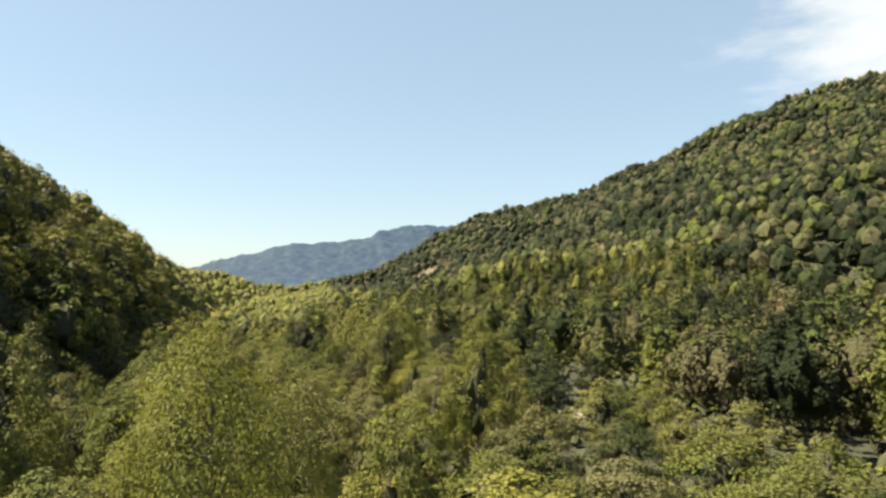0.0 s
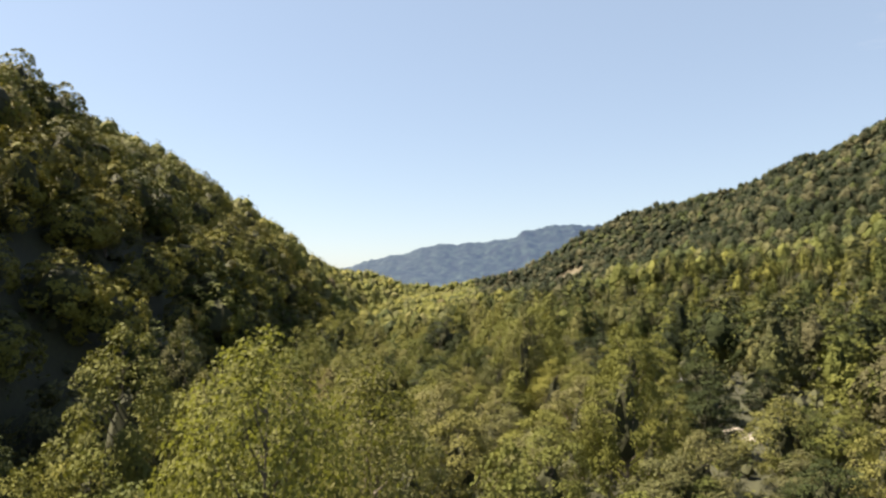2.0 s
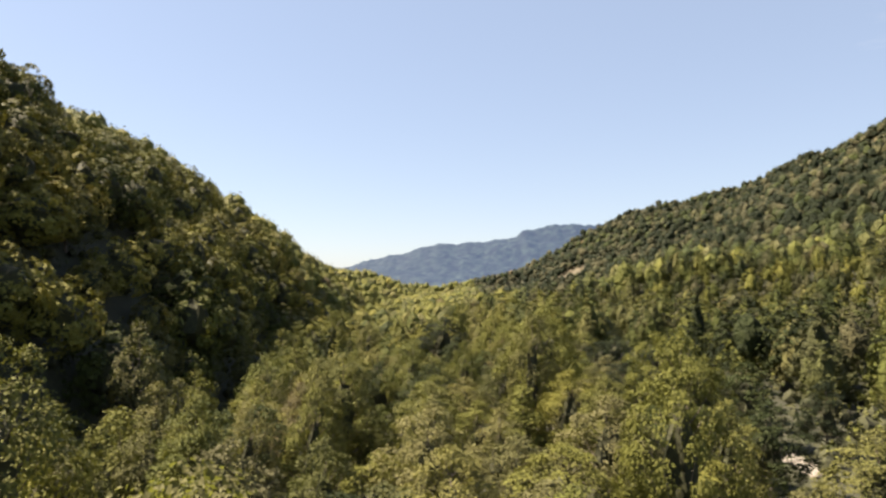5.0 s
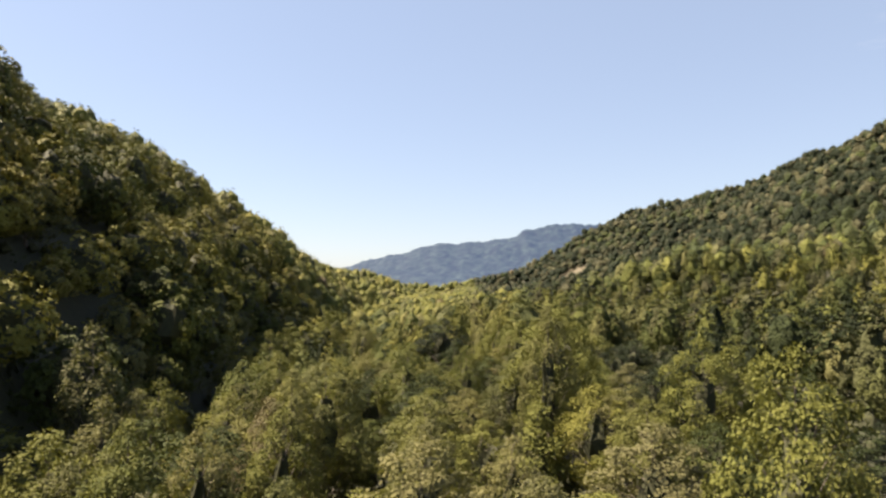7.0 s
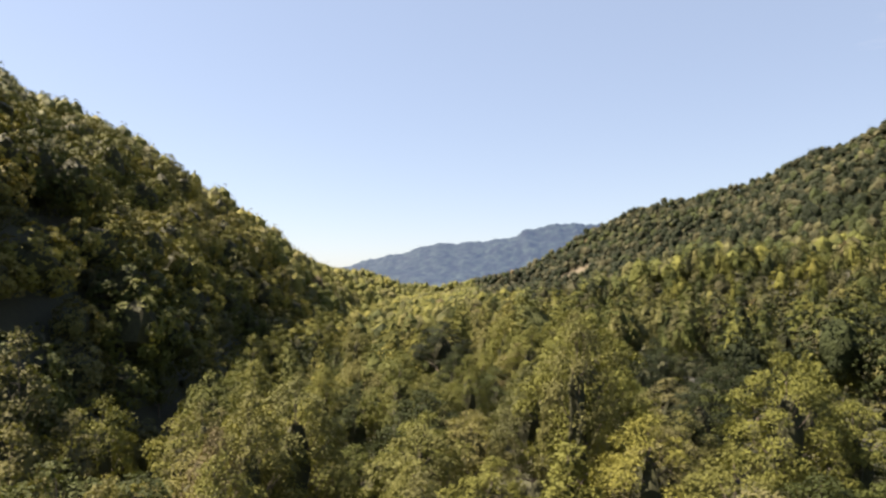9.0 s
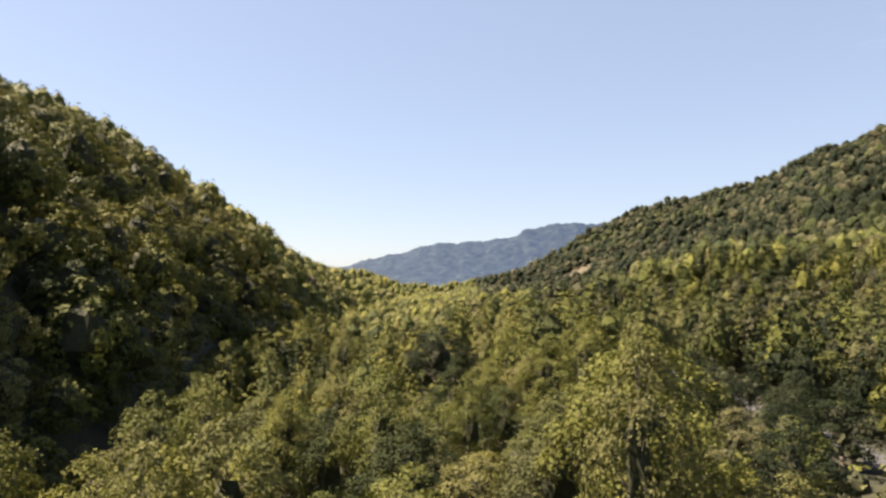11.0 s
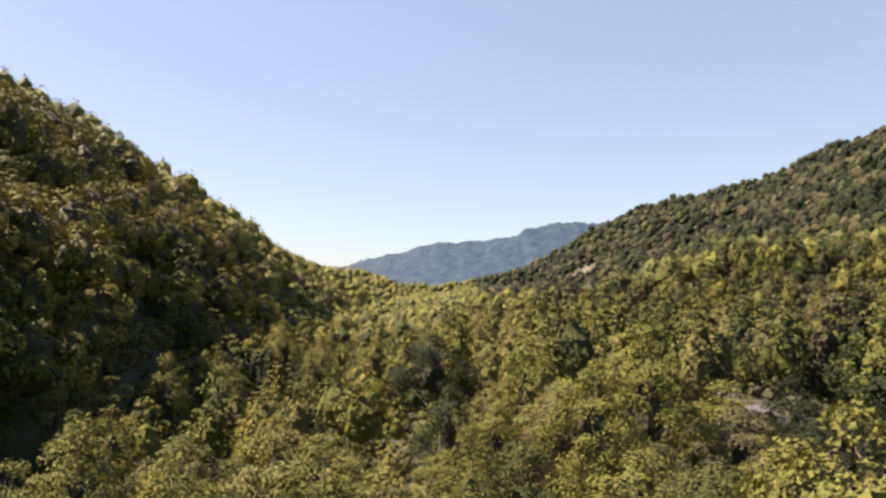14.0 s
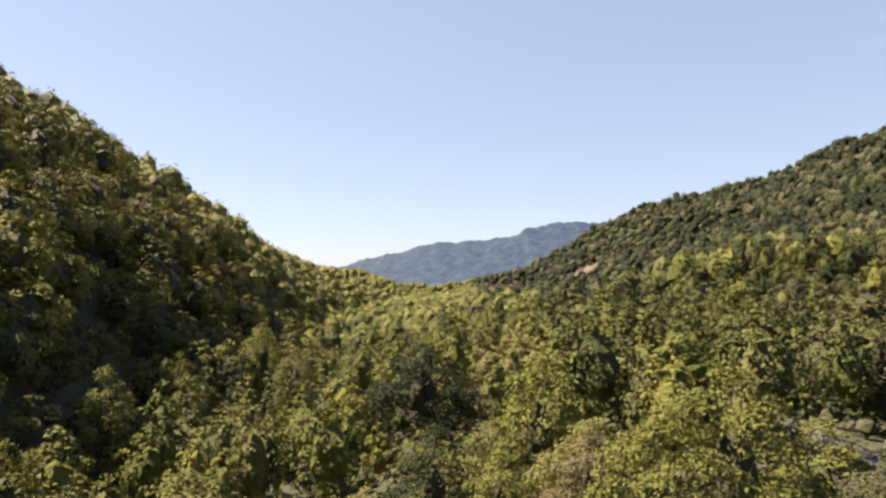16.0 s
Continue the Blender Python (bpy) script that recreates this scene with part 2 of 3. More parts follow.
def far_range():
    rx = np.linspace(-2200, 3600, 420)
    ry = np.concatenate([[-560, -400, -200], np.linspace(0, 1300, 75)])
    x, y = np.meshgrid(rx, ry)
    top = np.interp(x, [-2200, -900, -580, -350, -160, 30, 180, 270, 300, 380, 460, 700, 1000, 1600, 2400, 3600],
                    [0, 50, 152, 204, 250, 258, 276, 290, 322, 340, 357, 356, 372, 410, 380, 300])
    top = top + 7 * ripple(x, y * 0, 40, 0.4) + 4 * ripple(x, y * 0, 13, 1.4)
    s = np.clip(y / 900, 0, 1)
    z = 12 + (top - 12) * (0.65 * s + 0.35 * s * s) - 0.3 * np.clip(y - 900, 0, 600) + 0.012 * np.minimum(y, 0)
    spurs = ripple(x + 0.4 * y, y, 95, 2.3)
    z = z + (22 * ripple(x + 0.5 * y, 0.7 * y, 130, 2.3) + 11 * spurs + 4 * ripple(x, y, 37, 0.9)) * step(0, 0.2, s) * (1 - step(0.75, 1, s))
    z = z + np.random.default_rng(3).normal(0, 2.6, z.shape) * np.where(s < 0.97, 1, 0.5)
    return np.stack([x, y + 2750, z], -1).reshape(-1, 3), grid_faces(len(rx), len(ry))


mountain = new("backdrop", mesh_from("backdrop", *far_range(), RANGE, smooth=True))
tagged(mountain, "hazy blue-green wooded mountain range at the valley's end", "mountain range", kind="structure")

# ---------------------------------------------------------------- trees


def unit(v):
    return v / np.maximum(np.linalg.norm(v, axis=-1, keepdims=True), 1e-9)


def sprays(rng, centre, facing, size, folded):
    """Leaf sprays at the centres: folded pointed leaves of two triangles, or single triangles. Also tells each corner's facing."""
    n = len(centre)
    normal = unit(facing + rng.normal(0, 0.4, (n, 3)))
    along = unit(np.cross(normal, rng.normal(0, 1, (n, 3))))
    across = np.cross(normal, along)
    s = (size * rng.uniform(0.6, 1.4, n))[:, None]
    if folded:
        v = np.stack([centre - along * s * 0.45, centre + across * s * 0.45 + normal * s * 0.1, centre + along * s * 0.5,
                      centre - across * s * 0.45 + normal * s * 0.1], 1).reshape(-1, 3)
        k = 4 * np.arange(n)[:, None]
        f = np.concatenate([k + [0, 2, 1], k + [0, 3, 2]])
    else:
        v = np.stack([centre - along * s * 0.5 - across * s * 0.3, centre + along * s * 0.6 - across * s * 0.1, centre + across * s * 0.5], 1).reshape(-1, 3)
        f = 3 * np.arange(n)[:, None] + [0, 1, 2]
    return v, f, np.repeat(unit(facing + 0.35 * normal), 4 if folded else 3, 0)


# how wide a crown is from its foot to its top
PROFILE = {"broad": (0.55, 0.92, 1.0, 0.8, 0.3), "round": (0.5, 0.9, 1.0, 0.72, 0.2), "tall": (0.55, 0.92, 0.96, 0.66, 0.16), "cone": (0.75, 1.0, 0.76, 0.42, 0.06)}


def crown_arrays(rng, height, radius, base, kind, clumps, leaves, size, level=1, folded=True, solid=True, even=0.0):
    """A crown of many clumps of leaf sprays round a heart of twigs, its dark colour standing in for the shade inside.
    Without solid it has no heart, and one sees through it. An even crown is a closed dome, its heart that share of its
    width, leafy where it is wide."""
    tall = height - base
    grid = np.linspace(0.06, 1, 60)
    wide = np.interp(grid, [0, 0.15, 0.45, 0.75, 1], PROFILE[kind])
    cum = np.cumsum(wide + 0.12)
    at = np.interp((np.arange(clumps) + 0.5) / clumps * cum[-1], cum, grid)
    loose = 0.4 if even else 1.0
    at = np.clip(at + loose * rng.uniform(-0.05, 0.05, clumps), 0.05, 1)
    at[-1] = 0.97
    turn = 2.4 * np.arange(clumps) + rng.uniform(-0.6, 0.6, clumps)
    rc = radius * min(math.sqrt((2.4 if even else 3.2) / clumps), 0.6) * (1 + loose * rng.uniform(-0.28, 0.25, clumps)) * (1 if solid else 1.35)
    out = np.clip(np.interp(at, [0, 0.15, 0.45, 0.75, 1], PROFILE[kind]) * radius * (1 + loose * rng.uniform(-0.16, 0.16, clumps)) - (0.4 if even else 0.6) * rc, 0, None)
    out[-1] *= 0.3
    mid = np.column_stack([out * np.cos(turn), out * np.sin(turn), base + at * tall - 0.75 * rc])
    lean = unit(np.column_stack([np.cos(turn) * out, np.sin(turn) * out, (at - 0.35) * tall]))
    squash = np.array([1, 1, 0.82])
    n = clumps * leaves
    own = np.repeat(np.arange(clumps), leaves)
    way = unit(rng.normal(0, 1, (n, 3)) + (1.1 if even else 0.75) * lean[own] + [0, 0, 0.2])
    depth = rng.uniform(0.75, 1.1, n) if even else rng.uniform(0.55, 1.12, n) if solid else rng.uniform(0.15, 1.3, n) ** 0.5
    spot = mid[own] + way * (rc[own] * depth)[:, None] * squash
    v, f, normal = sprays(rng, spot, unit((0.5 if even else 0.7) * way + lean[own]), size, folded)
    inner = np.zeros(len(f))
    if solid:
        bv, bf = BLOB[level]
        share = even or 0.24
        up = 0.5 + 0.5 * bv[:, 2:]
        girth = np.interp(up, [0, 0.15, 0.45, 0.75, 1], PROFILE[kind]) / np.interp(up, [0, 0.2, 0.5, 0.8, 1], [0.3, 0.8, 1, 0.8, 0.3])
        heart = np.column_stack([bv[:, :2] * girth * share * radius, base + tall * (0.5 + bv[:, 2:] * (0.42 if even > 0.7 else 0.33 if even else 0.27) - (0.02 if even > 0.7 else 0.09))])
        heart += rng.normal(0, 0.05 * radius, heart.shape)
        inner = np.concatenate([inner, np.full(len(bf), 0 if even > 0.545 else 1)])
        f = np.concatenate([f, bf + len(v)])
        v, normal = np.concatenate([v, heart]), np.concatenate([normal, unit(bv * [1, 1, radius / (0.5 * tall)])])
    return v, f, mid, inner, normal


def blob_arrays(level):
    bm = bmesh.new()
    bmesh.ops.create_icosphere(bm, subdivisions=level, radius=1)
    v = np.array([p.co[:] for p in bm.verts])
    f = np.array([[q.index for q in g.verts] for g in bm.faces])
    bm.free()
    return v, f


BLOB = blob_arrays(1), blob_arrays(2)


def tube(points, radii, sides):
    """A tapered round limb along the points."""
    points, radii = np.asarray(points, float), np.asarray(radii, float)
    a = np.arange(sides) * 2 * math.pi / sides
    tang = unit(np.gradient(points, axis=0))
    u = unit(np.cross(tang, [0.31, 0.95, 0.08]))
    w = np.cross(tang, u)
    v = (points[:, None] + radii[:, None, None] * (np.cos(a)[None, :, None] * u[:, None] + np.sin(a)[None, :, None] * w[:, None])).reshape(-1, 3)
    i = np.arange(sides)
    f = [np.stack([k * sides + i, k * sides + (i + 1) % sides, (k + 1) * sides + (i + 1) % sides, (k + 1) * sides + i], -1) for k in range(len(points) - 1)]
    return v, np.concatenate(f)


def joined(pieces):
    vs, fs, at = [], [], 0
    for v, f in pieces:
        vs.append(v)
        fs.append(f + at)
        at += len(v)
    return np.concatenate(vs), np.concatenate(fs)


def near_tree(name, label, seed, height, radius, base, kind, clumps, leaves, size, solid=True, limb=0.05):
    """A tree one can see into: a trunk with limbs to every clump, and a crown of leaf sprays. Built at the origin, one that is copied."""
    rng = np.random.default_rng(seed)
    cv, cf, tips, inner, normals = crown_arrays(rng, height, radius, base, kind, clumps, leaves, size, 1, not solid, solid)
    lean = rng.normal(0, 0.25, (7, 2)).cumsum(0) * 0.35
    hs = np.linspace(-0.6, height * 0.9, 7)
    spine = np.column_stack([lean - lean[0], hs])
    wood_parts = [tube(spine, np.interp(hs, [-0.6, 0.4, height * 0.9], [height * 0.021, height * 0.014, 0.03]), 7)]
    for c in tips:
        h0 = max(c[2] - rng.uniform(0.9, 2.2) - 0.35 * np.hypot(c[0], c[1]), base * 0.6)
        root = np.array([np.interp(h0, hs, spine[:, 0]), np.interp(h0, hs, spine[:, 1]), h0])
        mid = (root + c) / 2 + [0, 0, -0.08 * radius] + rng.normal(0, 0.15, 3)
        wood_parts.append(tube([root, mid, c], [limb + 0.004 * height, limb, 0.015], 3))
    tree = new(name)
    tagged(tree, label, "tree", "trees of the valley wood")
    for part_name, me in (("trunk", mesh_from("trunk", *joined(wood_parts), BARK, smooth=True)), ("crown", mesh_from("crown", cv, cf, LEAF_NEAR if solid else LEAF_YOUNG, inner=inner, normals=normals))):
        ob = new(part_name, me)
        ob.parent = tree
    return tree


def wood(name, label, places, templates, material, kind="stuff"):
    """Many trees joined into one mesh. places: rows of x, y, z, scale, height scale, turn, tone."""
    rng = np.random.default_rng(len(places))
    which = rng.integers(0, len(templates), len(places))
    vs, fs, ts, ps, ins, ns, at = [], [], [], [], [], [], 0
    for k, (tv, tf, ti, tn) in enumerate(templates):
        p = places[which == k]
        if not len(p):
            continue
        c, s = np.cos(p[:, 5])[:, None], np.sin(p[:, 5])[:, None]
        x = (tv[None, :, 0] * c - tv[None, :, 1] * s) * p[:, 3:4] + p[:, 0:1]
        y = (tv[None, :, 0] * s + tv[None, :, 1] * c) * p[:, 3:4] + p[:, 1:2]
        z = tv[None, :, 2] * p[:, 4:5] + p[:, 2:3]
        vs.append(np.stack([x, y, z], -1).reshape(-1, 3))
        ns.append(np.stack([tn[None, :, 0] * c - tn[None, :, 1] * s, tn[None, :, 0] * s + tn[None, :, 1] * c, np.tile(tn[:, 2], (len(p), 1))], -1).reshape(-1, 3))
        fs.append((tf[None] + (at + len(tv) * np.arange(len(p)))[:, None, None]).reshape(-1, 3))
        ins.append(np.tile(ti, len(p)))
        ts.append(np.repeat(p[:, 6], len(tv)))
        ps.append(np.repeat(np.clip(rng.uniform(-0.7, 0.6, len(p)), 0, 1), len(tv)))
        at += len(tv) * len(p)
    ob = new(name, mesh_from(name, np.concatenate(vs), np.concatenate(fs), material, np.concatenate(ts), False, np.concatenate(ps), np.concatenate(ins), np.concatenate(ns)))
    return tagged(ob, label, "trees", kind=kind)


def scatter(rng, x0, x1, y0, y1, gap, keep):
    """Jittered places on a staggered net, thinned by keep(x, y)."""
    nx, ny = int((x1 - x0) / gap), int((y1 - y0) / (gap * 0.87))
    i, j = np.meshgrid(np.arange(nx), np.arange(ny))
    x = x0 + (i + 0.5 * (j % 2)) * gap + rng.uniform(-0.46, 0.46, i.shape) * gap
    y = y0 + j * gap * 0.87 + rng.uniform(-0.46, 0.46, i.shape) * gap
    x, y = x.ravel(), y.ravel()
    k = keep(x, y)
    return x[k], y[k]


def in_reach(x, y):
    """The wedge of the valley that the flight looks into, with a margin for shadows."""
    return (x > -0.80 * y - 45) & (x < 1.12 * y + 40) & (y > 6)


def this_side(x, y):
    """Not hidden behind the crests."""
    c = 0.51 * x + 0.86 * y
    return (c < 1590) & (x > crest_left(y) - 25)


def road_at(y):
    return 51 + 0.06 * (y - 108) + 2.5 * np.sin(y / 55)


def off_road(x, y):
    return (np.abs(x - road_at(y)) > np.where(np.abs(y - 241) < 8, 4.0, 2.6)) | (y > 330) | (y < 165)


def in_sight(x, y):
    """Tops that can be seen over the woods before them, from the flight's start, middle or end."""
    top = land(x, y) + 20
    ok = np.zeros(len(x), bool)
    for ey in (0.0, 75.0, 150.0):
        free = np.ones(len(x), bool)
        for s in np.linspace(0.3, 0.985, 46):
            free &= land(x * s, ey + (y - ey) * s) + 9 < 26 + (top - 26) * s
        ok |= free
    return ok


def placed(rng, x, y, scale, tall, tone, spread=(0.7, 1.4)):
    n = len(x)
    s = scale * rng.uniform(*spread, n)
    return np.column_stack([x, y, land(x, y), s, s * tall * rng.uniform(0.85, 1.15, n), rng.uniform(0, 6.28, n), tone])


# --- near trees: one of each sort, then copies. Sorts 0 to 4 as most stand, 5 to 8 the finer ones beside the flight
SORTS = [
    near_tree("broadleaf_tree", "broad yellow-green broadleaf tree on the valley floor", 11, 18, 6, 5.0, "broad", 34, 150, 0.37),
    near_tree("broadleaf_tree", "full green broadleaf tree with a lumpy crown in the valley", 12, 18, 6, 4.0, "round", 34, 150, 0.37),
    near_tree("poplar_tree", "tall oval light green tree with upswept limbs", 13, 20, 4.6, 3.5, "tall", 34, 140, 0.36),
    near_tree("bushy_tree", "low bushy olive-green tree between taller ones", 14, 12, 5.2, 2.0, "round", 28, 130, 0.36),
    near_tree("conical_tree", "pointed conical green tree in the valley wood", 15, 17, 4.6, 2.5, "cone", 34, 130, 0.4),
    near_tree("broadleaf_tree", "airy young tree with sunlit yellow-green leaves and bare limbs inside", 16, 22, 4.2, 14.0, "broad", 34, 400, 0.17, False, 0.045),
    near_tree("broadleaf_tree", "tall broadleaf tree with a many-lobed green crown", 17, 21, 6, 6.0, "tall", 40, 200, 0.31),
    near_tree("broadleaf_tree", "dense leafy broadleaf tree with a rounded crown", 18, 17, 5, 4.0, "broad", 36, 200, 0.29),
    near_tree("broadleaf_tree", "large full-crowned broadleaf tree with fine green leaves", 19, 20, 6, 5.0, "round", 48, 250, 0.28),
]
HEIGHTS, RADII = [18, 18, 20, 12, 17, 22, 21, 17, 20], [6, 6, 4.6, 5.2, 4.6, 4.2, 6, 5, 6]
# landmark trees: x, y, height of the tip, crown radius, sort, tone of the leaves (0 dark green, 0.9 yellow-green, 1.3 brown)
LANDMARKS = [(-7.4, 28.3, 24.5, 3.7, 5, 0.95), (-4.0, 34.5, 22.6, 3.2, 5, 0.85), (2.5, 38, 18.5, 3.4, 7, 0.35), (-38, 78, 22.4, 7.5, 8, 0.6), (13.5, 141, 22.3, 7.5, 8, 0.5), (29, 125, 19.3, 5.4, 8, 0.5),
             (35, 125, 15, 4.5, 7, 0.5), (9, 123, 11.5, 5, 4, 0.6), (88, 163, 8.7, 6, 0, 0.7), (43, 91, 5.2, 5, 3, 0.95), (-65, 158, 19.7, 6, 2, 0.3),
             (-80, 237, 12, 4.6, 1, 0.3), (-72, 243, 9, 4.4, 2, 0.5), (-71, 388, 13, 8, 1, 0.45), (-41, 315, 11, 6, 0, 0.75), (-29, 172, 4.2, 6, 1, 0.5), (-57, 166, 8.5, 6, 0, 0.6),
             (17.5, 77, 22.6, 4.6, 8, 0.55), (18.2, 109, 14.5, 4.8, 8, 0.55), (-110, 207, 51, 10, 1, 0.35), (-112, 289, 51, 7, 1, 0.45), (-8, 281, 14.5, 10.5, 8, -0.25),
             (12.4, 193, 18, 6, 8, 0.45), (11.3, 133, 23, 4.0, 7, 0.4), (16.5, 154, 20.5, 6.2, 8, 0.5), (130, 334, 13, 8, 0, 0.5), (-11, 173, 14.8, 6, 7, 0.3),
             (8.7, 227, 18, 6, 1, 0.55), (19, 199, 20, 6.4, 8, 0.5), (86, 361, 21.7, 7, 2, 0.9), (-60, 239, 5.2, 6, 0, 0.7), (-69, 280, 10.3, 6, 2, 0.6),
             (-78, 334, 7.7, 6, 0, 0.55), (33.5, 215, 13, 6, 2, 0.75), (-66, 311, 4.3, 6, 2, 0.8), (-72, 405, 3, 7, 0, 0.7), (-40, 426, 2, 7, 0, 0.6),
             (-45, 177, 6, 6, 0, 0.75), (88, 397, 25, 7, 2, 0.85), (72, 225, 12.5, 6, 1, 0.3), (4, 230, 10, 6, 7, 0.6), (38, 140, 17, 5, 1, 0.5)]
rng = np.random.default_rng(21)


def near_zone(x, y):
    return (x > -58) & (x < 64) & (y > 12) & (y < 232) & (x > -0.8 * y - 8) & (x < 0.9 * y + 10)


def clear_of_landmarks(x, y):
    ok = np.ones(len(x), bool)
    for lx, ly, _, r, *_ in LANDMARKS:
        ok &= np.hypot(x - lx, y - ly) > 0.55 * r + 3.4
    return ok & off_road(x, y)


# gaps in the canopy, from over the valley down to the two heaps of rubble
LANES = [(0, 0, 44.5, 115), (-0.3, 16, 44.5, 115), (-0.9, 61, 47, 154.5)]


def lane_roof(x, y):
    """How high a tree may stand there without closing a gap."""
    roof = 99.0
    for ax, ay, bx, by in LANES:
        s = (y - ay) / (by - ay)
        if 0 < s < 1.03 and abs(x - ax - (bx - ax) * s) < 0.8 + 0.7 * s:
            roof = min(roof, 25.5 - 24.5 * s)
    return roof


spots = [(x, y, tip, r, k, min(tone, 0.7 if k == 5 else 0.48)) for x, y, tip, r, k, tone in LANDMARKS]
for x, y in zip(*scatter(rng, -58, 64, 12, 232, 11.2, lambda x, y: near_zone(x, y) & clear_of_landmarks(x, y))):
    k = int(rng.choice([0, 0, 1, 1, 1, 2, 2, 2, 3]))
    r = RADII[k] * rng.uniform(0.7, 1.1)
    roof = 10.0 if y < 60 and abs(x) < 8 else 15.5
    z = float(land(x, y))
    tip = min(z + HEIGHTS[k] * rng.uniform(0.62, 1.08) * (1.3 if x < -20 else 1), roof - rng.uniform(0, 6), lane_roof(x, y))
    if tip - z < 3.5:
        continue
    r = max(min(1.16 * r, 0.44 * (tip - z)), 0.21 * (tip - z))
    # tone also carries light: darker for a shadowed grove, lighter below the left slope
    spots.append((x, y, tip, r, (7 if y < 80 or k in (0, 3) else 6) if abs(x) < 34 else k, rng.uniform(-0.15, 0.66) - 0.4 * (x > 25 and y > 110) + 0.15 * (x < -20) + 0.16 * (-2 < x < 30) if rng.random() < 0.975 else 1.45))
first = set()
for x, y, tip, r, k, tone in spots:
    z = float(land(x, y))
    m = Matrix.LocRotScale((x, y, z), Euler((0, 0, rng.uniform(0, 6.28))), None)
    grow = Vector((r / RADII[k], r / RADII[k], (tip - z) / HEIGHTS[k]))
    tree = SORTS[k] if k not in first else copy_thing(SORTS[k], m)
    first.add(k)
    tree.matrix_basis = m @ Matrix.Diagonal((*grow, 1))
    for ob in tree.children:
        if ob.name.startswith("crown"):
            ob["tone"], ob["pale"] = float(tone), float(np.clip(rng.uniform(-0.6, 0.75), 0, 1)) * (tone > 0)

# --- the wood round them, joined
trng = np.random.default_rng(5)


def template(kind, height, radius, base, clumps, leaves, size, level=0, even=0.78):
    v, f, _, inner, normals = crown_arrays(trng, height, radius, base, kind, clumps, leaves, size, level, False, even=even)
    return v, f, inner, normals


MID = [template(k, h, r, b, 26, 36, 0.78, 1, 0.55) for k, h, r, b in (("broad", 19, 6.0, 6), ("round", 19, 5.6, 5), ("tall", 22, 4.9, 5), ("tall", 20, 4.6, 4), ("cone", 22, 5.0, 4), ("round", 14, 5.4, 2))]
SLOPE = [template(k, h, r, b, 34, 52, 0.8, 1, 0.54) for k, h, r, b in (("broad", 19, 8, 6), ("round", 18, 7.4, 5), ("broad", 16, 7.2, 5), ("tall", 21, 6.6, 5))]
HILL = [template(k, h, r, b, 12, 10, 1.25) for k, h, r, b in (("broad", 16, 7.2, 3), ("round", 16, 6.8, 2), ("broad", 18, 6.2, 2), ("round", 14, 6.0, 2), ("broad", 12, 6.8, 1))]
FAR = [template(k, h, r, b, 7, 5, 1.6) for k, h, r, b in (("broad", 16, 7.4, 3), ("round", 15, 7.0, 2), ("broad", 17, 6.6, 2), ("broad", 12, 6.6, 1))]


def clearing(x, y):
    return np.hypot((x - 208) / 32, (y - 1385) / 76) < 0.95 + 0.3 * ripple(x, y, 14, 0.5)


def tones(rng, x, y):
    """The woods' colours: olive on the left slope, light yellow-green on the near right spur, dark green on the far right hill; a few turned brown."""
    c = 0.51 * x + 0.86 * y
    # the near left slope gets lighter leaf colour in place of sunlit tops
    mean = np.where(x < -80, np.where(y < 230, 0.85, 0.55), np.where(x > 40, 0.15, 0.42))
    # leaf colour darkened on the near right, for a grove in shadow
    mean = np.where((x > 45) & (y < 300), -0.05, mean)
    along = 0.86 * x - 0.51 * y
    mean = np.where((x > 40) & (c > 380) & (along > 20), -0.22, mean)
    mean = np.where((x > 40) & (c > 380) & (c < 640) & (along <= 20), 0.18, mean)
    mean = np.where((x > 20) & (c > 700), -0.34, mean)
    mean = np.where((x > 60) & (x > 0.62 * y), -0.22, mean)
    t = mean + rng.uniform(-0.36, 0.36, len(x)) * np.where(y < 520, 1.35, 1) + 0.12 * ripple(x, y, 30, 0.3) + 0.14 * ripple(x, y, 85, 1.2)
    return np.where(rng.random(len(x)) < 0.005, 1.45, t)


def mid_zone(x, y):
    return (x > -200) & (x < 290) & (y < 520) & (x < np.where(y < 330, 1.15 * y + 60, 0.8 * y + 40))


x, y = scatter(rng, -200, -62, 10, 520, 14.2, lambda x, y: in_reach(x, y) & ~near_zone(x, y) & clear_of_landmarks(x, y) & (x < -66 - 0.03 * y))
wood("slope_wood", "olive-green broadleaf wood on the steep slope", placed(rng, x, y, 1.0, 1.0, tones(rng, x, y), (0.6, 1.5)), SLOPE, LEAF_WOOD)
x, y = scatter(rng, -100, 322, 10, 550, 12.6, lambda x, y: in_reach(x, y) & mid_zone(x, y) & ((y > 35) | (np.abs(x) > 32)) & ~near_zone(x, y) & clear_of_landmarks(x, y) & (x > -66 - 0.03 * y))
wood("valley_wood", "dense green and yellow-green broadleaf wood on the valley floor", placed(rng, x, y, np.where((np.abs(x + 6) < 11) & (y > 232) & (y < 277), 0.6, np.where(x < -18, 0.84, 0.95)), 1, tones(rng, x, y), (0.7, 1.3)), MID, LEAF_WOOD)
x, y = scatter(rng, -620, 1000, 60, 1000, 11.9, lambda x, y: in_reach(x, y) & (~mid_zone(x, y) | (y > 511)) & this_side(x, y) & in_sight(x, y))
wood("hillside_wood", "broadleaf woods on the slopes beside the valley", placed(rng, x, y, 0.95, 1, tones(rng, x, y), (0.72, 1.5)), HILL, LEAF_WOOD)
x, y = scatter(rng, -420, 1500, 1000, 2150, 11.3, lambda x, y: in_reach(x, y) & ~clearing(x, y) & this_side(x, y) & in_sight(x, y))
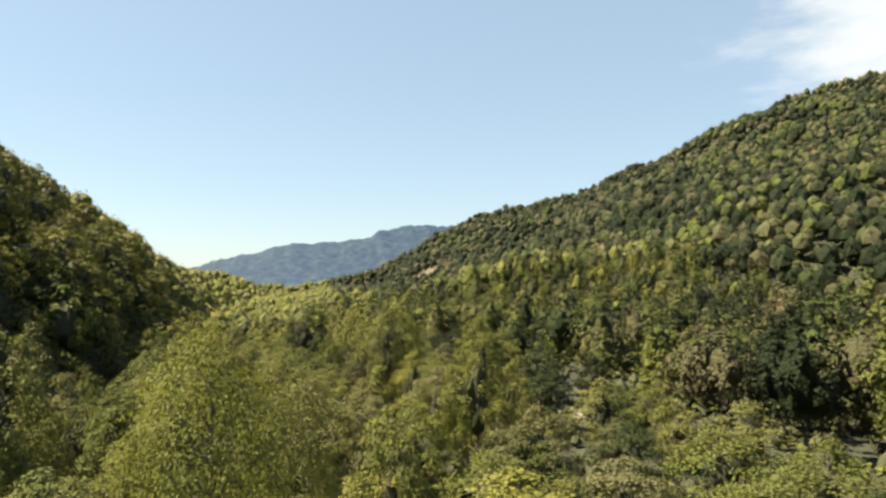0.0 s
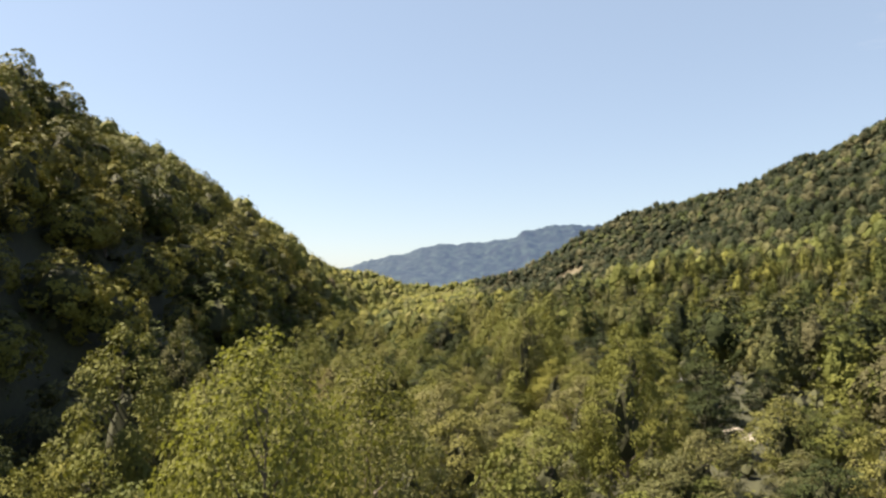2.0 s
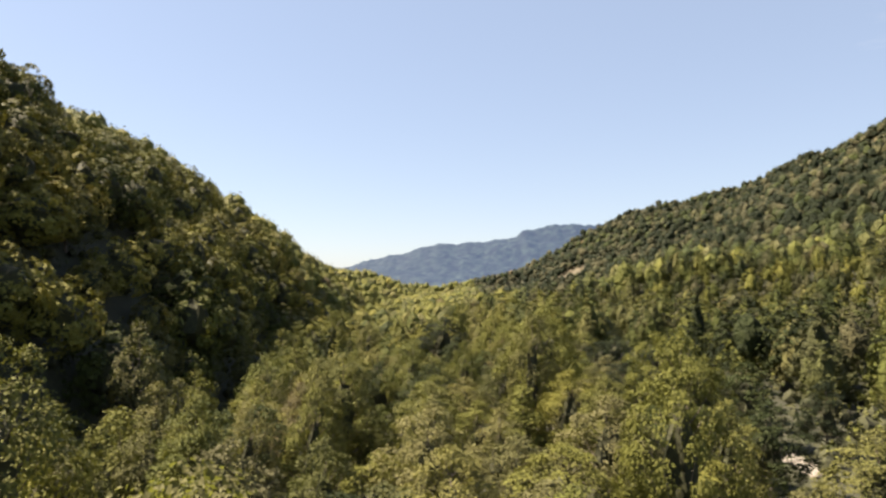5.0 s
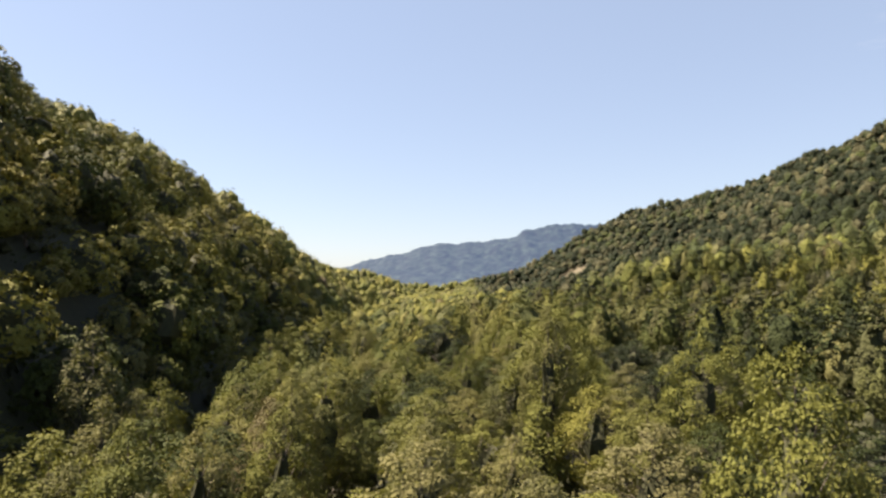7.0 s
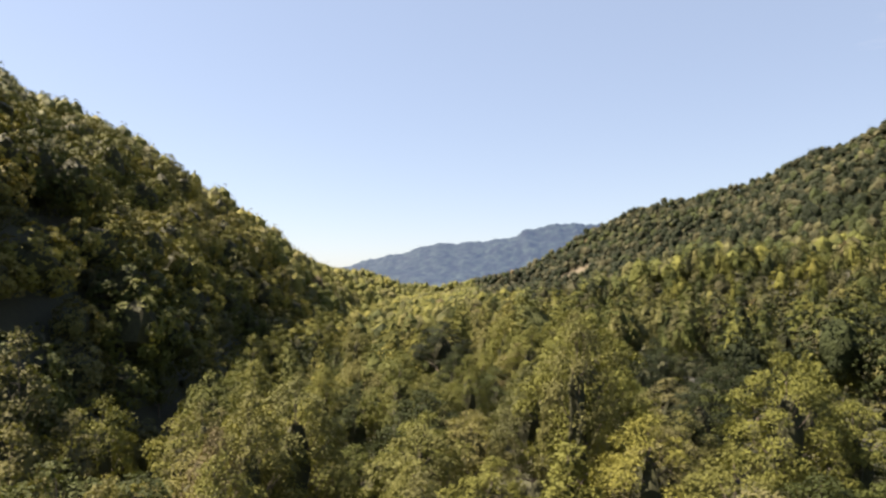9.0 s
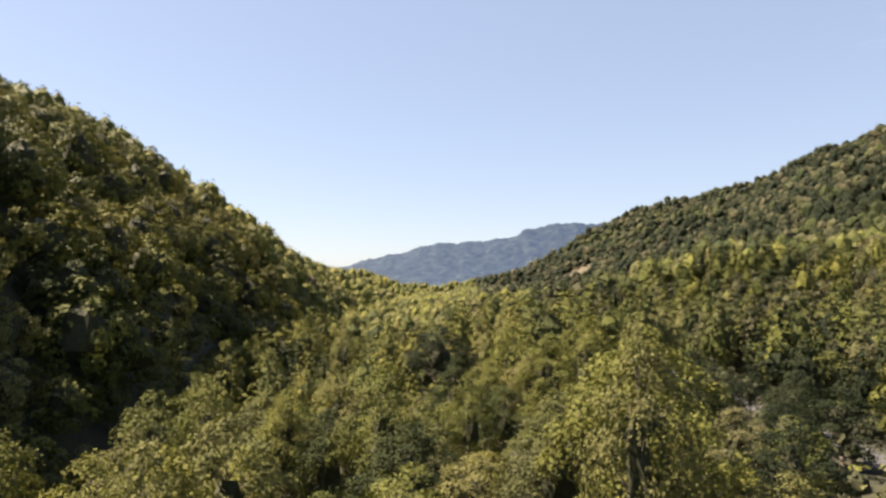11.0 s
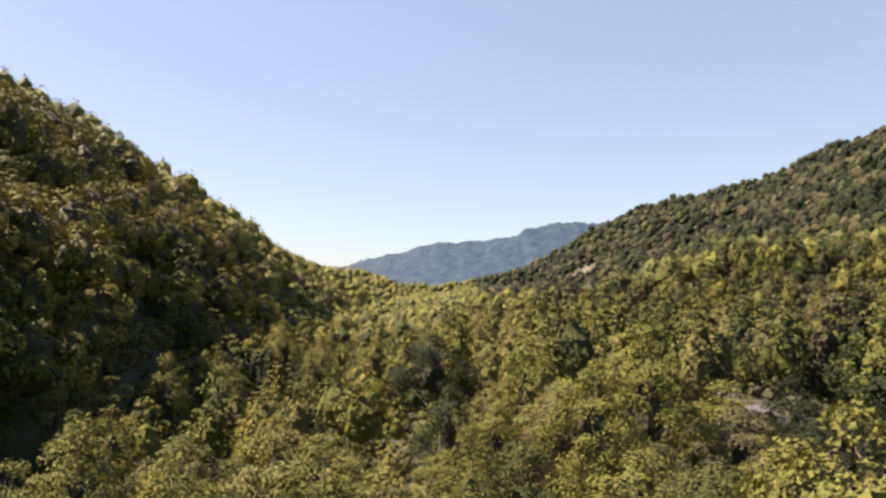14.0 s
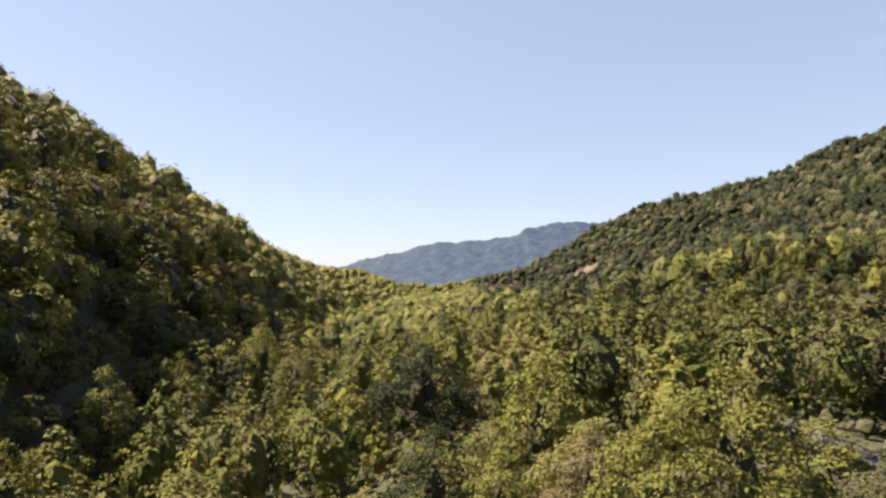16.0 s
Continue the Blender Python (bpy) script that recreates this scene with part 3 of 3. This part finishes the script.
wood("far_hill_wood", "dark green woods covering the far hills", placed(rng, x, y, 1.0, 1, tones(rng, x, y), (0.6, 1.5)), FAR, LEAF_WOOD)

SHRUB = [template("round", 3.4, 2.4, 0.1, 3, 12, 0.6, 0, 0.5) for _ in range(4)]
x, y = scatter(rng, -150, 110, 10, 340, 8.0, lambda x, y: (x > -0.8 * y - 20) & (x < 0.9 * y + 10) & ((np.abs(x - road_at(y)) > 3.4) | (y < 165)))
x2, y2 = scatter(rng, 60, 340, 370, 640, 10.0, lambda x, y: x < 0.8 * y + 40)
x, y = np.concatenate([x, x2]), np.concatenate([y, y2])
wood("undergrowth", "low green undergrowth of shrubs on the forest floor", placed(rng, x, y, 1.0, 1, rng.uniform(0.0, 0.6, len(x)), (0.7, 1.7)), SHRUB, LEAF_WOOD)

# ---------------------------------------------------------------- road, rubble and the clearing
ASPHALT = noisy_material("asphalt", [(0.35, (0.04, 0.04, 0.042)), (0.6, (0.065, 0.064, 0.064))], 0.8, rough=0.85, bump=0.2, fine=30)
STONE = noisy_material("pale_stone", [(0.3, (0.12, 0.105, 0.085)), (0.5, (0.2, 0.18, 0.15)), (0.7, (0.28, 0.26, 0.22))], 0.9, bump=0.6)
TAN = noisy_material("dry_grass", [(0.35, (0.03, 0.03, 0.014)), (0.5, (0.066, 0.053, 0.028)), (0.65, (0.11, 0.086, 0.052))], 0.08, fine=6)


def ribbon(y0, y1, step_y, half, lift):
    """A strip along the road, draped on the land, with a thickness at its edges."""
    yy = np.arange(y0, y1, step_y)
    mid = road_at(yy)
    rows = []
    for off, up in ((-half - 0.5, -0.25), (-half, lift), (0, lift + 0.06), (half, lift), (half + 0.5, -0.25)):
        rows.append(np.column_stack([mid + off, yy, land(mid, yy) + up]))
    return np.stack(rows, 1).reshape(-1, 3), grid_faces(5, len(yy))


road = new("road", mesh_from("road", *ribbon(170, 330, 3, 2.3, 0.12), ASPHALT))
tagged(road, "narrow grey asphalt road under the trees", "road", kind="structure")
rrng = np.random.default_rng(8)
for i in range(36):
    bm = bmesh.new()
    bmesh.ops.create_icosphere(bm, subdivisions=2, radius=1)
    size = rrng.uniform(0.3, 0.85)
    sx, sy, sz = size * rrng.uniform(0.7, 1.4), size * rrng.uniform(0.7, 1.3), size * rrng.uniform(0.45, 0.8)
    seed = Vector(rrng.uniform(-50, 50, 3))
    for v in bm.verts:
        n = noise.noise(v.co * 1.3 + seed)
        v.co = Vector((v.co.x * sx, v.co.y * sy, v.co.z * sz)) * (1 + 0.35 * n)
    me = bpy.data.meshes.new("boulder")
    bm.to_mesh(me)
    bm.free()
    me.materials.append(STONE)
    if i < 26:
        bx, by = 44.5 + rrng.normal(0, 1.2), 115 + rrng.normal(0, 2.4)
    else:
        bx, by = 47 + rrng.normal(0, 1.3), 154.5 + rrng.normal(0, 1.5)
    ob = new("boulder", me)
    ob.matrix_basis = pose(bx, by, float(land(bx, by)) + 0.25 * sz, 0, 0, rrng.uniform(0, 360))
    tagged(ob, "pale grey boulder in the rubble beside the road", "rock", "rubble beside the road")

cx, cy = np.meshgrid(np.linspace(168, 248, 18), np.linspace(1288, 1478, 30))
meadow = new("clearing", mesh_from("clearing", np.stack([cx, cy, land(cx, cy) + 0.5], -1).reshape(-1, 3), grid_faces(18, 30), TAN, smooth=True))
tagged(meadow, "small clearing of dry tan grass and bare earth", "clearing", kind="structure")
